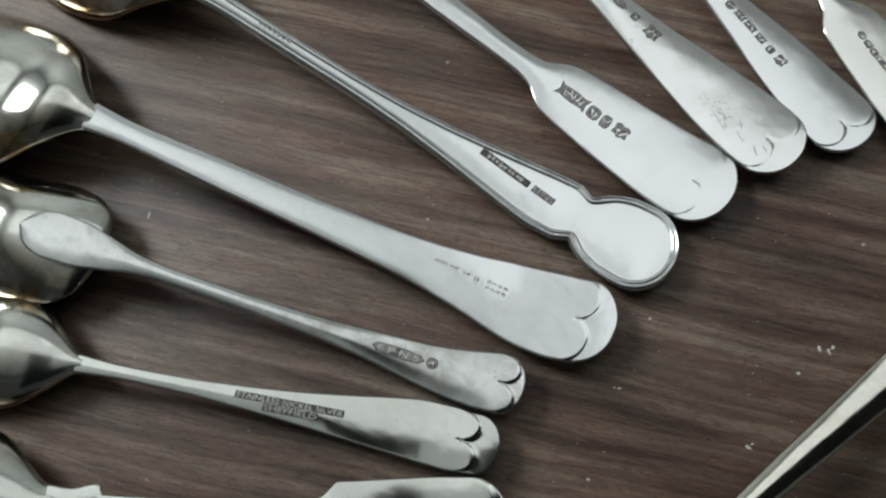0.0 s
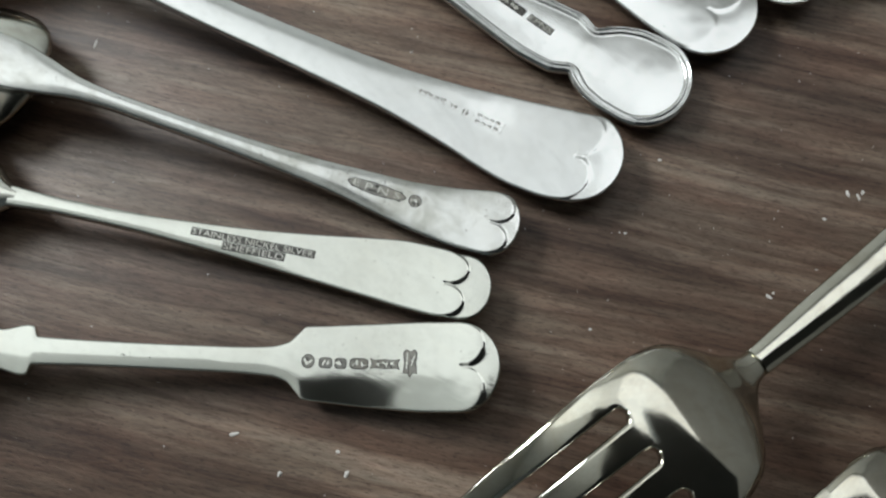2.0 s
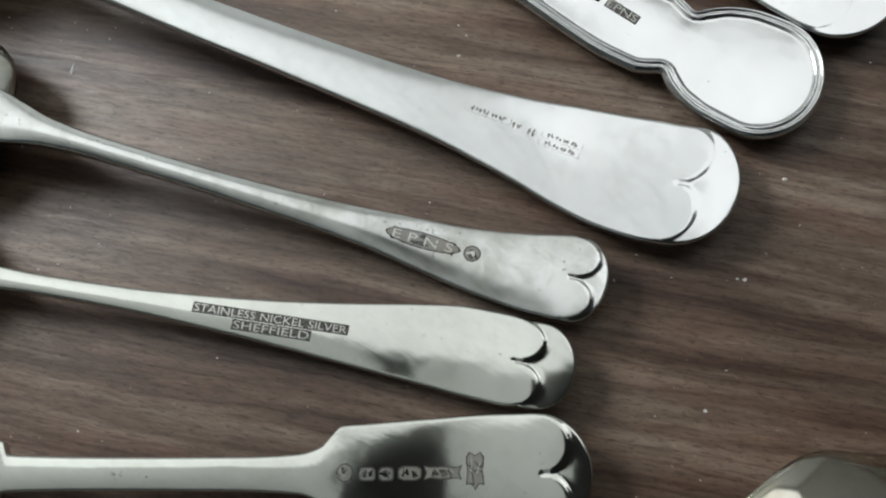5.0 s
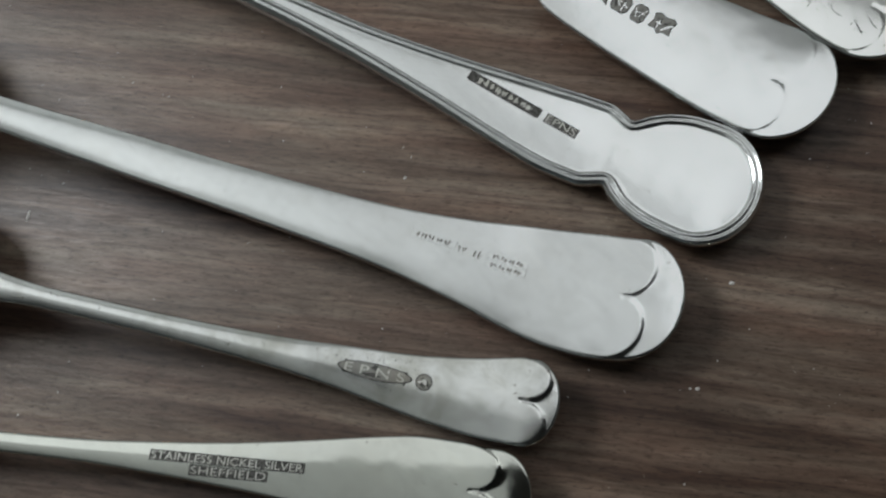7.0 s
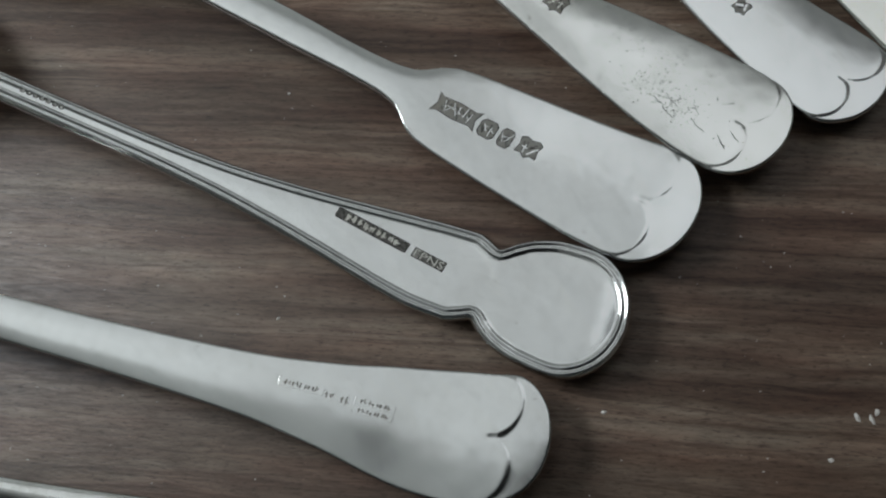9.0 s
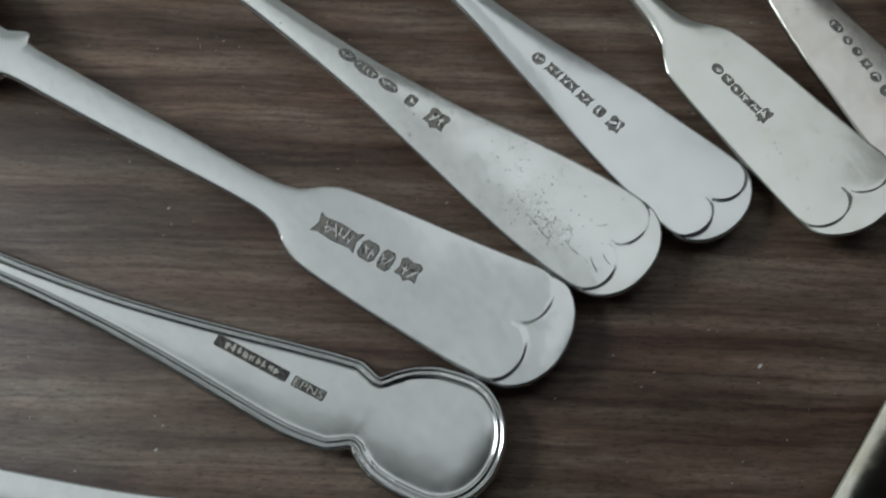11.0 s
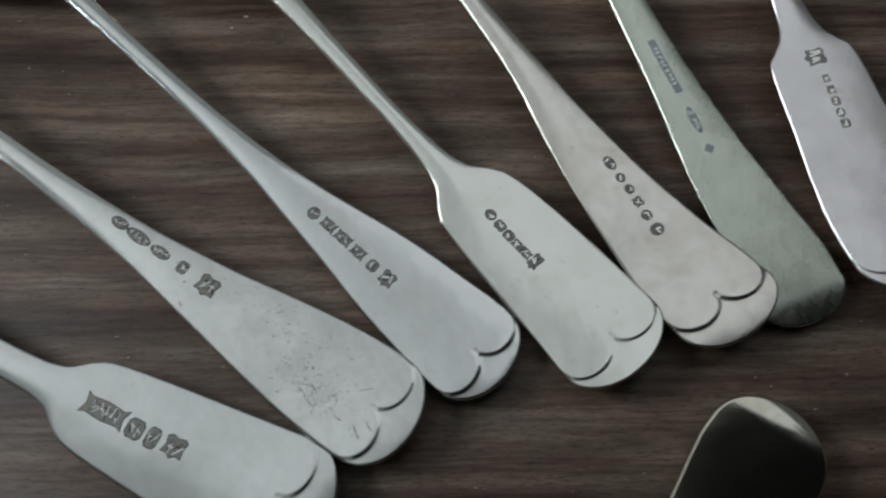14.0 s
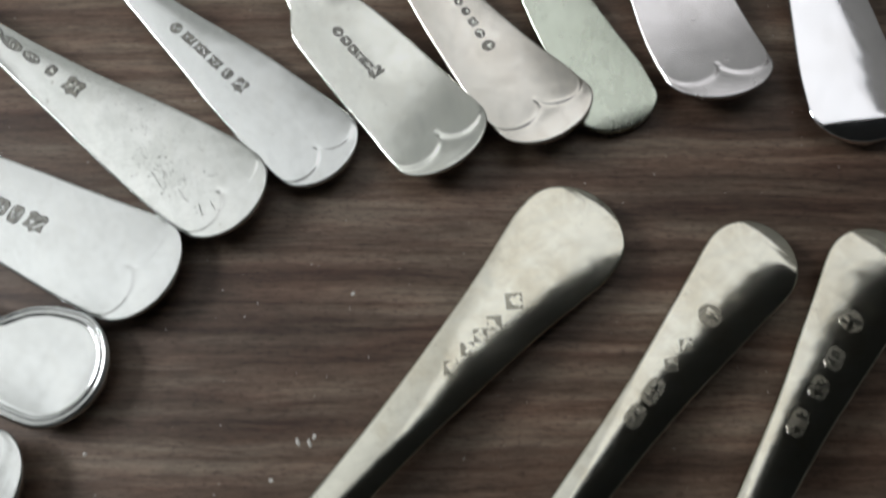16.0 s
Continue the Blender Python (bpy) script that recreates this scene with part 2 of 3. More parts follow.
class Handle:
    """A flat cutlery handle, lying face down: s runs in millimetres from its tip to the neck, w across."""

    def __init__(self, widths, length, neck_z, face_z=4.2, crown=0.38, stem_crown=0.55, tip_round=10.0, tip_drop=0.45, lobes=9.0, thread=False, thick=1.9, lift=0.0, blunt=2.05, start=0.0, rise=2.0, bend=((0, 0.0), (200, 0.0)), line=0.7):
        self.width, self.length, self.neck_z, self.face_z = Curve(widths), length, neck_z, face_z
        self.crown, self.stem_crown, self.tip_round, self.tip_drop = crown, stem_crown, tip_round, tip_drop
        self.lobes, self.thread, self.thick, self.lift, self.blunt, self.start = lobes, thread, thick, lift, blunt, start
        self.rise, self.bend, self.line = rise, Curve(bend), line

    def half(self, s):
        w = self.width(s)
        r, t = self.tip_round, s - self.start
        if t < r:
            w = w * max(0.0, 1 - ((r - max(t, 0.0)) / r) ** self.blunt) ** 0.5
        return max(w, 0.15)

    def edge(self, s, w):
        """How far inside the outline a place lies."""
        if not hasattr(self, "rim"):
            self.rim = np.array([(v, self.half(v)) for v in self.stations()])
            self.rim = np.vstack([(self.start, 0.0), self.rim])
        near = self.rim[(self.rim[:, 0] > s - 14) & (self.rim[:, 0] < s + 14)]
        a, d, p = near[:-1], np.diff(near, axis=0), np.array((s, abs(w)))
        k = np.clip(((p - a) * d).sum(1) / (d * d).sum(1), 0.0, 1.0)
        return float(np.min(np.linalg.norm(a + d * k[:, None] - p, axis=1)))

    def centre(self, s):
        k = max(s, 0.0) / self.length
        z = self.face_z + (self.neck_z - self.face_z) * k ** 1.7
        z += self.rise * max(0.0, 1 - s / 30.0) ** 2
        if s < 7:
            z -= self.tip_drop * (1 - s / 7) ** 2
        return z + self.lift

    def top(self, s, w):
        half = self.half(s)
        w = w - self.bend(s)
        u, r = min(1.0, abs(w) / half), min(1.0, max(0.0, s - self.start) / 14.0)
        slim = min(1.0, max(0.0, (8.0 - half) / 5.0))
        z = self.centre(s) + (self.crown + (self.stem_crown - self.crown) * slim) * (1 - u * u) * r * (2 - r)
        z += 0.11 * noise.noise(Vector((s * 0.06 + self.length * 3.1, w * 0.09, self.neck_z + self.face_z * 7.0)))
        z += 0.012 * noise.noise(Vector((s * 0.31, w * 0.33, self.length + self.face_z * 5.0)))
        if self.lobes and s < 16:
            span = max(self.width(max(s, 8.0)) * 0.97, 1.0)
            v = min(1.0, abs(w) / span)
            line = self.lobes - 4.6 * math.sqrt(max(0.0, 1 - ((v - 0.5) / 0.5) ** 2))
            d = line - s
            z -= self.line * (0.26 / (1 + math.exp(max(-60.0, min(60.0, -d / 0.24)))) + 0.06 * math.exp(-(d / 0.36) ** 2))
        d = self.edge(s, w) if s < 32 or self.thread else half * (1 - u)
        if self.thread:
            z += 0.42 * math.exp(-((d - 0.8) / 0.32) ** 2) + 0.34 * math.exp(-((d - 1.9) / 0.26) ** 2) - 0.18 / (1 + math.exp(min(60.0, (2.3 - d) / 0.12)))
        r = min(0.5, half)
        if d < r:
            z -= r - math.sqrt(max(0.0, r * r - (r - d) ** 2))
        return z

    def stations(self):
        s = list(self.start + np.arange(0.03, 1.0, 0.16)) + list(np.arange(self.start + 1.0, 14.0, 0.18)) + list(np.arange(14.0, self.length, 1.1))
        for k in self.width.x[1:-1]:
            s += [k - 0.5, k - 0.2, k + 0.2, k + 0.5]
        return sorted({round(float(v), 3) for v in s if self.start < v < self.length} | {self.length})

    def mesh(self):
        rings = []
        for s in self.stations():
            half, mid = self.half(s), float(self.bend(s))
            ring = [(s * MM, (mid + u * half) * MM, self.top(s, mid + u * half) * MM) for u in ACROSS]
            base = self.centre(s) - self.thick - 0.4 * (s / self.length)
            for u in BELOW:
                e = max(0.0, abs(u) - 0.8) / 0.2
                ring.append((s * MM, (mid + u * half * 0.95) * MM, (base + 0.5 * e * e) * MM))
            rings.append(ring)
        return skin(rings)

    def low(self):
        return min(self.centre(s) - self.thick - 0.4 * (s / self.length) for s in self.stations())


EGG = [(0, 0.0), (0.06, 0.22), (0.13, 0.48), (0.25, 0.82), (0.38, 0.97), (0.48, 1.0), (0.65, 0.93), (0.80, 0.74), (0.91, 0.48), (0.97, 0.24), (1, 0.02)]
BLUNT = [(0, 0.0), (0.02, 0.40), (0.06, 0.68), (0.15, 0.88), (0.3, 0.98), (0.45, 1.0), (0.65, 0.93), (0.80, 0.74), (0.91, 0.48), (0.97, 0.24), (1, 0.02)]


def bowl_mesh(start, length, half, neck_half, neck_z, depth, egg=EGG):
    """A spoon bowl lying on its rim, dome up, that grows out of the neck."""
    outline, rim = Curve(egg), Curve([(0, neck_z - 1.6), (0.12, neck_z - 2.6), (0.3, 4.2), (0.55, 1.5), (1, 1.3)])
    dome = Curve([(0, 1.6 / depth), (0.10, 0.36), (0.25, 0.72), (0.45, 1.0), (0.62, 0.97), (0.80, 0.72), (0.93, 0.35), (1, 0.0)])
    rings = []
    for x in sorted(set(np.round(np.concatenate([np.linspace(0, 0.2, 14), np.linspace(0.2, 0.9, 30), np.linspace(0.9, 1, 12)]), 4))):
        b = math.hypot(half * outline(x), neck_half * max(0.0, 1 - x * 1.4))
        z0, h = rim(x), depth * dome(x)
        h += 0.25 * noise.noise(Vector((x * 7.0, start * 0.37, depth)))
        up = np.linspace(-1, 1, 37)
        ring = [((start + x * length) * MM, u * b * MM, (z0 + h * max(0.0, 1 - abs(u) ** 2.3) ** 0.85) * MM) for u in up]
        ring += [((start + x * length) * MM, u * b * 0.95 * MM, (z0 - 1.25 + max(0.0, h - 0.1) * max(0.0, 1 - abs(u) ** 2.3) ** 0.85) * MM) for u in up[::-1]]
        rings.append(ring)
    return skin(rings)


# ---------------------------------------------------------------- stamps and writing
def outline(kind, a, b):
    """The outline of a punch mark, a long and b high (millimetres), as (x, y)."""
    if kind == "oval":
        return [(a / 2 * math.cos(t), b / 2 * math.sin(t)) for t in np.linspace(0, 2 * math.pi, 24, endpoint=False)]
    if kind == "shield":
        pts = [(-0.5, 0.35), (-0.3, 0.5), (0, 0.4), (0.3, 0.5), (0.5, 0.35), (0.42, 0), (0.5, -0.4), (0.2, -0.38), (0, -0.55), (-0.2, -0.38), (-0.5, -0.4), (-0.42, 0)]
    elif kind == "bar":
        pts = [(-0.5, -0.42), (-0.5, 0.42), (-0.47, 0.5), (0.47, 0.5), (0.5, 0.42), (0.5, -0.42), (0.47, -0.5), (-0.47, -0.5)]
    elif kind == "ribbon":
        pts = [(-0.58, 0.5), (-0.46, 0.36), (0, 0.44), (0.46, 0.36), (0.58, 0.5), (0.5, 0), (0.58, -0.5), (0.46, -0.36), (0, -0.44), (-0.46, -0.36), (-0.58, -0.5), (-0.5, 0)]
    elif kind == "diamond":
        pts = [(-0.5, 0), (0, 0.5), (0.5, 0), (0, -0.5)]
    else:
        pts = [(-0.5, -0.3), (-0.5, 0.3), (-0.3, 0.5), (0.3, 0.5), (0.5, 0.3), (0.5, -0.3), (0.3, -0.5), (-0.3, -0.5)]
    return [(x * a, y * b) for x, y in pts]


def patch(bm, pts, place, height, index):
    """One flat outline laid on a handle: place(x, y, h) gives metres; x and y are subdivided by a fan."""
    rim = [bm.verts.new(place(x, y, height)) for x, y in pts]
    low = [bm.verts.new(place(x * 1.04, y * 1.04, -0.05)) for x, y in pts]
    mid = bm.verts.new(place(sum(p[0] for p in pts) / len(pts), sum(p[1] for p in pts) / len(pts), height))
    for i in range(len(pts)):
        j = (i + 1) % len(pts)
        for face in (bm.faces.new((mid, rim[i], rim[j])), bm.faces.new((rim[i], low[i], low[j], rim[j]))):
            face.material_index = index


def stamp(handle, shape, s, w, kind, a, b, bars, metal, turn=0.0, field=None, sunk=True):
    """A punched mark: a dark rim round a worn field with dark and bright strokes; not sunk: a dark field with bright strokes."""
    ct, st = math.cos(radians(turn)), math.sin(radians(turn))

    def place(x, y, h):
        x, y = x * ct - y * st, x * st + y * ct
        ps, pw = s - x, w - y
        return ps * MM, pw * MM, (shape.top(ps, pw) + h) * MM

    bm = bmesh.new()
    patch(bm, outline(kind, a, b), place, 0.04, 0)
    if sunk:
        patch(bm, [(x * (1 - 0.42 / max(a, 1.2)), y * (1 - 0.42 / max(b, 1.2))) for x, y in outline(kind, a, b)], place, 0.055, 2)
    rng = random.Random(int(s * 100) + int(a * 37))
    square = [(-0.5, -0.5), (-0.5, 0.5), (0.5, 0.5), (0.5, -0.5)]
    for i in range(bars):
        cx, wide, high = (i + 0.5) / bars * a * 0.78 - a * 0.39, a * 0.62 / bars, b * 0.62
        for k in range(5 if sunk else 3):
            lean, long_, thin = rng.uniform(-0.9, 0.9), high * rng.uniform(0.5, 1.0), min(wide, high) * (rng.uniform(0.16, 0.30) if sunk else rng.uniform(0.26, 0.42))
            if not sunk:
                lean *= 0.25
            if k in (2, 4):
                lean, long_ = lean + math.pi / 2, wide * 0.8
            ox, oy = rng.uniform(-0.34, 0.34) * wide, rng.uniform(-0.2, 0.2) * high
            cl, sl = math.cos(lean), math.sin(lean)
            patch(bm, [(cx + ox + x * thin * cl - y * long_ * sl, oy + x * thin * sl + y * long_ * cl) for x, y in square], place, 0.075 + 0.004 * k, 0 if sunk and k < 3 else 1)
    bmesh.ops.recalc_face_normals(bm, faces=bm.faces[:])
    return flat(part("hallmark", bm, (field or STAMP, metal, FAINT), handle, "dark punched hallmark with worn raised strokes"))


def lettering(handle, shape, text, s, w, height, length, metal, name="inscription", turn=0.0):
    """Raised letters in a dark sunk bar; s, w is its middle."""
    data = bpy.data.curves.new("letters", "FONT")
    data.body, data.align_x, data.align_y, data.size, data.resolution_u = text, "CENTER", "CENTER", 1.0, 3
    probe = new("letters", data)
    bpy.context.view_layer.update()
    mesh = probe.evaluated_get(bpy.context.evaluated_depsgraph_get()).to_mesh()
    co = np.array([v.co[:2] for v in mesh.vertices])
    faces = [tuple(p.vertices) for p in mesh.polygons]
    bpy.data.objects.remove(probe)
    lo, hi = co.min(0), co.max(0)
    co = (co - (lo + hi) / 2) / (hi - lo) * (length, height)
    ct, st = math.cos(radians(turn)), math.sin(radians(turn))

    def place(x, y, h):
        x, y = x * ct - y * st, x * st + y * ct
        ps, pw = s - x, w - y
        return ps * MM, pw * MM, (shape.top(ps, pw) + h) * MM

    bm = bmesh.new()
    n = max(2, int(length / 1.5))
    for i in range(n):
        x0, x1 = (i / n - 0.5) * (length + 0.6), ((i + 1) / n - 0.5) * (length + 0.6)
        for j in range(4):
            y0, y1 = (j / 4 - 0.5) * height * 1.36, ((j + 1) / 4 - 0.5) * height * 1.36
            bm.faces.new([bm.verts.new(place(x, y, 0.05)) for x, y in ((x0, y0), (x1, y0), (x1, y1), (x0, y1))]).material_index = 0
    verts = [bm.verts.new(place(x, y, 0.09)) for x, y in co]
    for f in faces:
        try:
            bm.faces.new([verts[i] for i in f]).material_index = 1
        except ValueError:
            pass
    bmesh.ops.recalc_face_normals(bm, faces=bm.faces[:])
    return flat(part(name, bm, (STAMP, metal), handle, 'punched lettering that reads "%s"' % text))


# ---------------------------------------------------------------- room and table
def slab(name, *size, material):
    return flat(tagged(part(name, box(*size), material, None), kind="structure"))


# Unseen room shell; its east and south sides are darkened to shape reflections.
slab("floor", -1.3, -1.3, -0.80, 1.7, 1.7, -0.75, material=FLOOR)
slab("ceiling", -1.3, -1.3, 1.75, 1.7, 1.7, 1.80, material=WHITE)
slab("wall_north", -1.3, 1.6, -0.75, 1.7, 1.7, 1.75, material=WHITE)
slab("unseen_dim_east", 1.6, -1.2, -0.75, 1.7, 1.6, 1.75, material=GREY)
slab("wall_west", -1.3, -1.2, -0.75, -1.2, 1.6, 1.75, material=WHITE)
slab("unseen_dark_south", -1.2, -1.3, -0.75, 1.6, -1.2, 1.75, material=DARK)
# Unseen dark slabs, added so the silver mirrors a dark shape like the operator.
slab("reflection_blocker_1", -0.035, -1.2, 0.60, 0.26, 0.118, 0.66, material=DARK)
slab("reflection_blocker_2", 0.26, -1.2, 0.598, 1.00, 0.235, 0.66, material=DARK)

table = tagged(new("table"), "dark brown wood-grain table under the cutlery", "table")
part("tabletop", box(-0.75, -0.45, -0.028, 0.95, 0.62, 0.0, 0.002), WOOD, table)
for lx, ly in ((-0.68, -0.38), (0.88, -0.38), (-0.68, 0.55), (0.88, 0.55)):
    part("leg", box(lx - 0.03, ly - 0.03, -0.75, lx + 0.03, ly + 0.03, -0.028, 0.003), WOOD, table)


# ---------------------------------------------------------------- cutlery
def lay(name, x, y, angle, size, label, category, group=""):
    """An empty at the tip of a piece; its length runs along the angle."""
    ob = tagged(new(name), label, category, group)
    ob.matrix_world = pose(x * MM, y * MM, 0, 0, 0, angle) @ Matrix.Scale(size, 4)
    return ob


def spoon(x, y, angle, size, label, widths, length, metal, neck_z=11.0, bowl=(70, 21, 11.0), egg=EGG, name="spoon", category="spoon", bowl_metal=None, bowl_at=None, **style):
    thing = lay(name, x, y, angle, size, label, category, "fan of old cutlery")
    shape = Handle(widths, length, neck_z, **style)
    shape.lift -= min(0.0, shape.low() - 0.02)
    handle = part("handle", shape.mesh(), metal, thing)
    where, neck, half = bowl_at or (length - 1.2, shape.centre(length) + shape.stem_crown * 0.8, shape.half(length) * 0.98)
    part("bowl", bowl_mesh(where, bowl[0], bowl[1], half, neck, bowl[2], egg), bowl_metal or TARNISH_AND_REFLECTION, thing)
    return thing, handle, shape


def marks(handle, shape, metal, rows, field=None, sunk=True):
    for s, w, kind, a, b, bars in rows:
        stamp(handle, shape, s, w, kind, a, b, bars, metal, field=field, sunk=sunk)


# spoon with a two-line stamp, plain stem
E_W = [(0, 7.1), (6, 7.2), (12, 7.6), (18, 7.5), (24, 6.9), (37, 5.3), (50, 3.8), (63, 2.7), (76, 1.95), (90, 1.75), (101, 2.3)]
_, h, sh = spoon(25.4, 27.4, 171.05, 0.993, "glossy nickel silver teaspoon, back up, with stamped lettering", E_W, 101, WARM, 8.0, (54, 15.0, 9.0), face_z=3.8, tip_round=6, lobes=9.4, stem_crown=0.25, start=-0.5, rise=2.5, line=1.3, crown=0.16, bend=((0, 0.4), (8, 0.2), (22, -0.6), (40, -0.2), (52, 0.0), (105, 0.2)))
lettering(h, sh, "STAINLESS NICKEL SILVER", 50.3, -0.5, 1.3, 25.5, LETTER, turn=0.6)
lettering(h, sh, "SHEFFIELD", 49.8, 1.4, 1.3, 12.6, LETTER, turn=0.6)

# worn teaspoon with bright tip
D_W = [(0, 7.4), (6, 7.6), (10, 7.3), (18, 6.3), (33, 4.4), (46, 3.1), (60, 2.4), (74, 2.05), (90, 2.0), (98, 2.5), (106, 4.3), (114, 5.9), (120, 6.1), (124, 5.0), (126.4, 3.0), (127.4, 0.8)]
_, h, sh = spoon(31.5, 40.2, 164.17, 0.997, "badly worn silver plated teaspoon with pitted stem, back up", D_W, 127.4, WORN, 14.2, (56, 17.0, 11.0), BLUNT, bowl_at=(109.0, 9.0, 4.0), face_z=4.2, tip_round=5.5, lobes=6.5, stem_crown=0.6, rise=2.5, line=1.1, bend=((0, -0.8), (6, -0.7), (15, 0.1), (24, 0.4), (40, 0.0), (120, 0.0)))
marks(h, sh, WORN, [(23.2, -0.3, "oval", 2.9, 2.9, 1)])
stamp(h, sh, 31.8, -0.2, "oval", 13.0, 2.9, 0, WORN)
lettering(h, sh, "E P N S", 31.8, -0.2, 1.6, 10.5, LETTER)
PITTED = (h, sh)

# large table spoon
C_W = [(0, 11.3), (8, 11.6), (14, 11.6), (20, 11.2), (28, 10.1), (39, 7.9), (55, 5.8), (70, 5.0), (85, 4.5), (100, 4.2), (118, 3.7), (133, 3.3), (144, 4.0)]
_, h, sh = spoon(53.7, 54.3, 158.76, 1.002, "large bright silver plated table spoon, back up", C_W, 144, BRIGHT, 13.0, (76, 24.5, 14.0), face_z=4.6, tip_round=9.5, lobes=10.4, rise=2.5, bend=((0, -2.2), (6, -2.1), (14, -0.8), (26, 0.0), (150, 0.0)))
marks(h, sh, FAINT, [(45.0, -2.0, "bar", 8.4, 1.7, 9), (39.6, -1.6, "shield", 2.0, 2.0, 2), (37.0, -1.4, "oval", 2.2, 2.0, 2), (31.3, -2.0, "bar", 7.4, 1.4, 8), (31.3, -0.4, "bar", 7.4, 1.4, 8)], BRIGHT, False)

# fiddle spoon with shouldered neck
F_W = [(0, 9.0), (8, 9.4), (14, 9.4), (26, 8.7), (36, 7.9), (39.6, 7.6), (41.0, 6.2), (42.8, 4.3), (46, 3.2), (56, 2.7), (74, 2.6), (91.2, 2.9), (92.2, 5.0), (93.2, 5.1), (98, 4.0), (103, 4.6)]
_, h, sh = spoon(27.6, 11.1, -179.75, 0.988, "yellowish fiddle-pattern spoon with shouldered neck, back up", F_W, 103, WARM, 9.0, (58, 19.0, 10.0), face_z=4.0, tip_round=8, lobes=7.8, crown=0.15, stem_crown=0.2, rise=3.5, line=1.0)
marks(h, sh, WARM, [(38.8, -0.2, "oval", 2.6, 2.9, 1), (35.3, 0.0, "hex", 2.7, 2.2, 2), (32.3, 0.0, "hex", 2.4, 2.2, 1), (28.6, -0.1, "hex", 3.7, 2.3, 2), (23.4, -0.2, "ribbon", 5.2, 2.3, 3), (18.3, -0.6, "shield", 2.9, 5.6, 2)])
SPOTTED = (h, sh)

# threaded spoon with a round knop end
B_W = [(0, 12.6), (5, 12.75), (11, 12.9), (16, 12.6), (21, 11.2), (24.5, 9.1), (26.4, 7.5), (27.6, 8.0), (31, 9.3), (36, 9.2), (43, 8.5), (51, 7.4), (61, 6.0), (70, 4.9), (82, 3.8), (100, 3.1), (120, 3.0), (136, 3.0), (148, 3.8)]
_, h, sh = spoon(70.0, 73.7, 149.60, 1.013, "threaded silver plated table spoon with rounded lobed end, back up", B_W, 148, BRIGHT, 13.0, (72, 22.0, 12.5), face_z=4.0, tip_round=11, lobes=0, thread=True, tip_drop=0.7, stem_crown=0.6, start=-0.5, rise=1.5, bend=((0, -1.9), (14, -1.8), (22, -1.3), (31, -0.6), (42, 0.0), (150, 0.2)))
stamp(h, sh, 50.1, -2.1, "bar", 15.4, 2.2, 9, LETTER, turn=-5.6, sunk=False)
lettering(h, sh, "EPNS", 37.8, -0.9, 1.5, 6.2, LETTER, turn=-5.6)
marks(h, sh, DULL, [(127.0 - i * 1.5, -0.5, "bar", 1.0, 1.0, 0) for i in range(7)])

# fiddle table spoon
A_W = [(0, 12.3), (8, 12.8), (15, 12.6), (30, 11.6), (42, 10.6), (53, 9.2), (56, 7.9), (61, 4.5), (66, 3.6), (73, 3.4), (88, 3.65), (104, 3.85), (121, 4.0), (125.4, 4.3), (126.4, 6.2), (127.2, 6.3), (131, 4.6), (136, 5.0)]
_, h, sh = spoon(86.5, 94.0, 142.42, 1.031, "broad fiddle-pattern silver plated table spoon, back up", A_W, 136, BRIGHT, 12.0, (70, 21.0, 12.0), face_z=4.2, tip_round=9.5, lobes=10.3, start=-0.8, crown=0.36, stem_crown=0.35, rise=2.0, line=0.6, bend=((0, -0.7), (6, -0.6), (20, 0.0), (60, 0.4), (136, 0.8)))
marks(h, sh, BRIGHT, [(49.0, 0.3, "ribbon", 8.4, 4.6, 6), (41.8, 0.6, "hex", 3.7, 4.0, 2), (37.8, 0.6, "hex", 2.8, 4.2, 2), (33.0, 0.2, "shield", 4.6, 4.4, 2)])

# table spoon with a scratched, tarnished end
H_W = [(0, 11.8), (8, 12.0), (14, 12.1), (21, 11.7), (36, 9.8), (49, 7.6), (58, 6.3), (71, 4.6), (88, 3.4), (105, 2.8), (123, 2.7), (146, 3.0), (158, 3.6)]
_, h, sh = spoon(106.4, 106.2, 133.26, 1.030, "silver plated table spoon with scratched tarnished end, back up", H_W, 158, SCUFFED, 13.0, (70, 21.0, 12.0), face_z=4.8, tip_round=9.0, lobes=10.0, start=0.2, lift=0.6, rise=2.0, bend=((0, -0.7), (14, -0.9), (30, -0.6), (55, 0.0), (160, 0.2)))
marks(h, sh, DULL, [(77.0, -1.3, "oval", 4.2, 2.5, 3), (71.8, -1.2, "oval", 6.2, 2.6, 4), (65.8, -1.2, "oval", 4.8, 2.4, 3), (59.8, -1.4, "hex", 2.4, 2.7, 1), (53.0, -1.3, "shield", 4.8, 4.4, 2)])
SCRATCHED = (h, sh)

# slim table spoon
I_W = [(0, 11.0), (8, 11.4), (14, 11.3), (20, 10.8), (33, 9.5), (48, 7.0), (58, 5.4), (73, 3.5), (93, 2.4), (118, 2.2), (140, 2.6), (148, 3.2)]
_, h, sh = spoon(128.2, 114.1, 125.93, 1.030, "plain silver plated table spoon, back up", I_W, 148, BRIGHT, 12.0, (68, 20.0, 12.0), face_z=3.9, tip_round=8.5, lobes=9.2, start=0.6, rise=1.5, line=0.8, bend=((0, -0.2), (14, -0.5), (40, -0.5), (62, 0.0), (150, 0.0)))
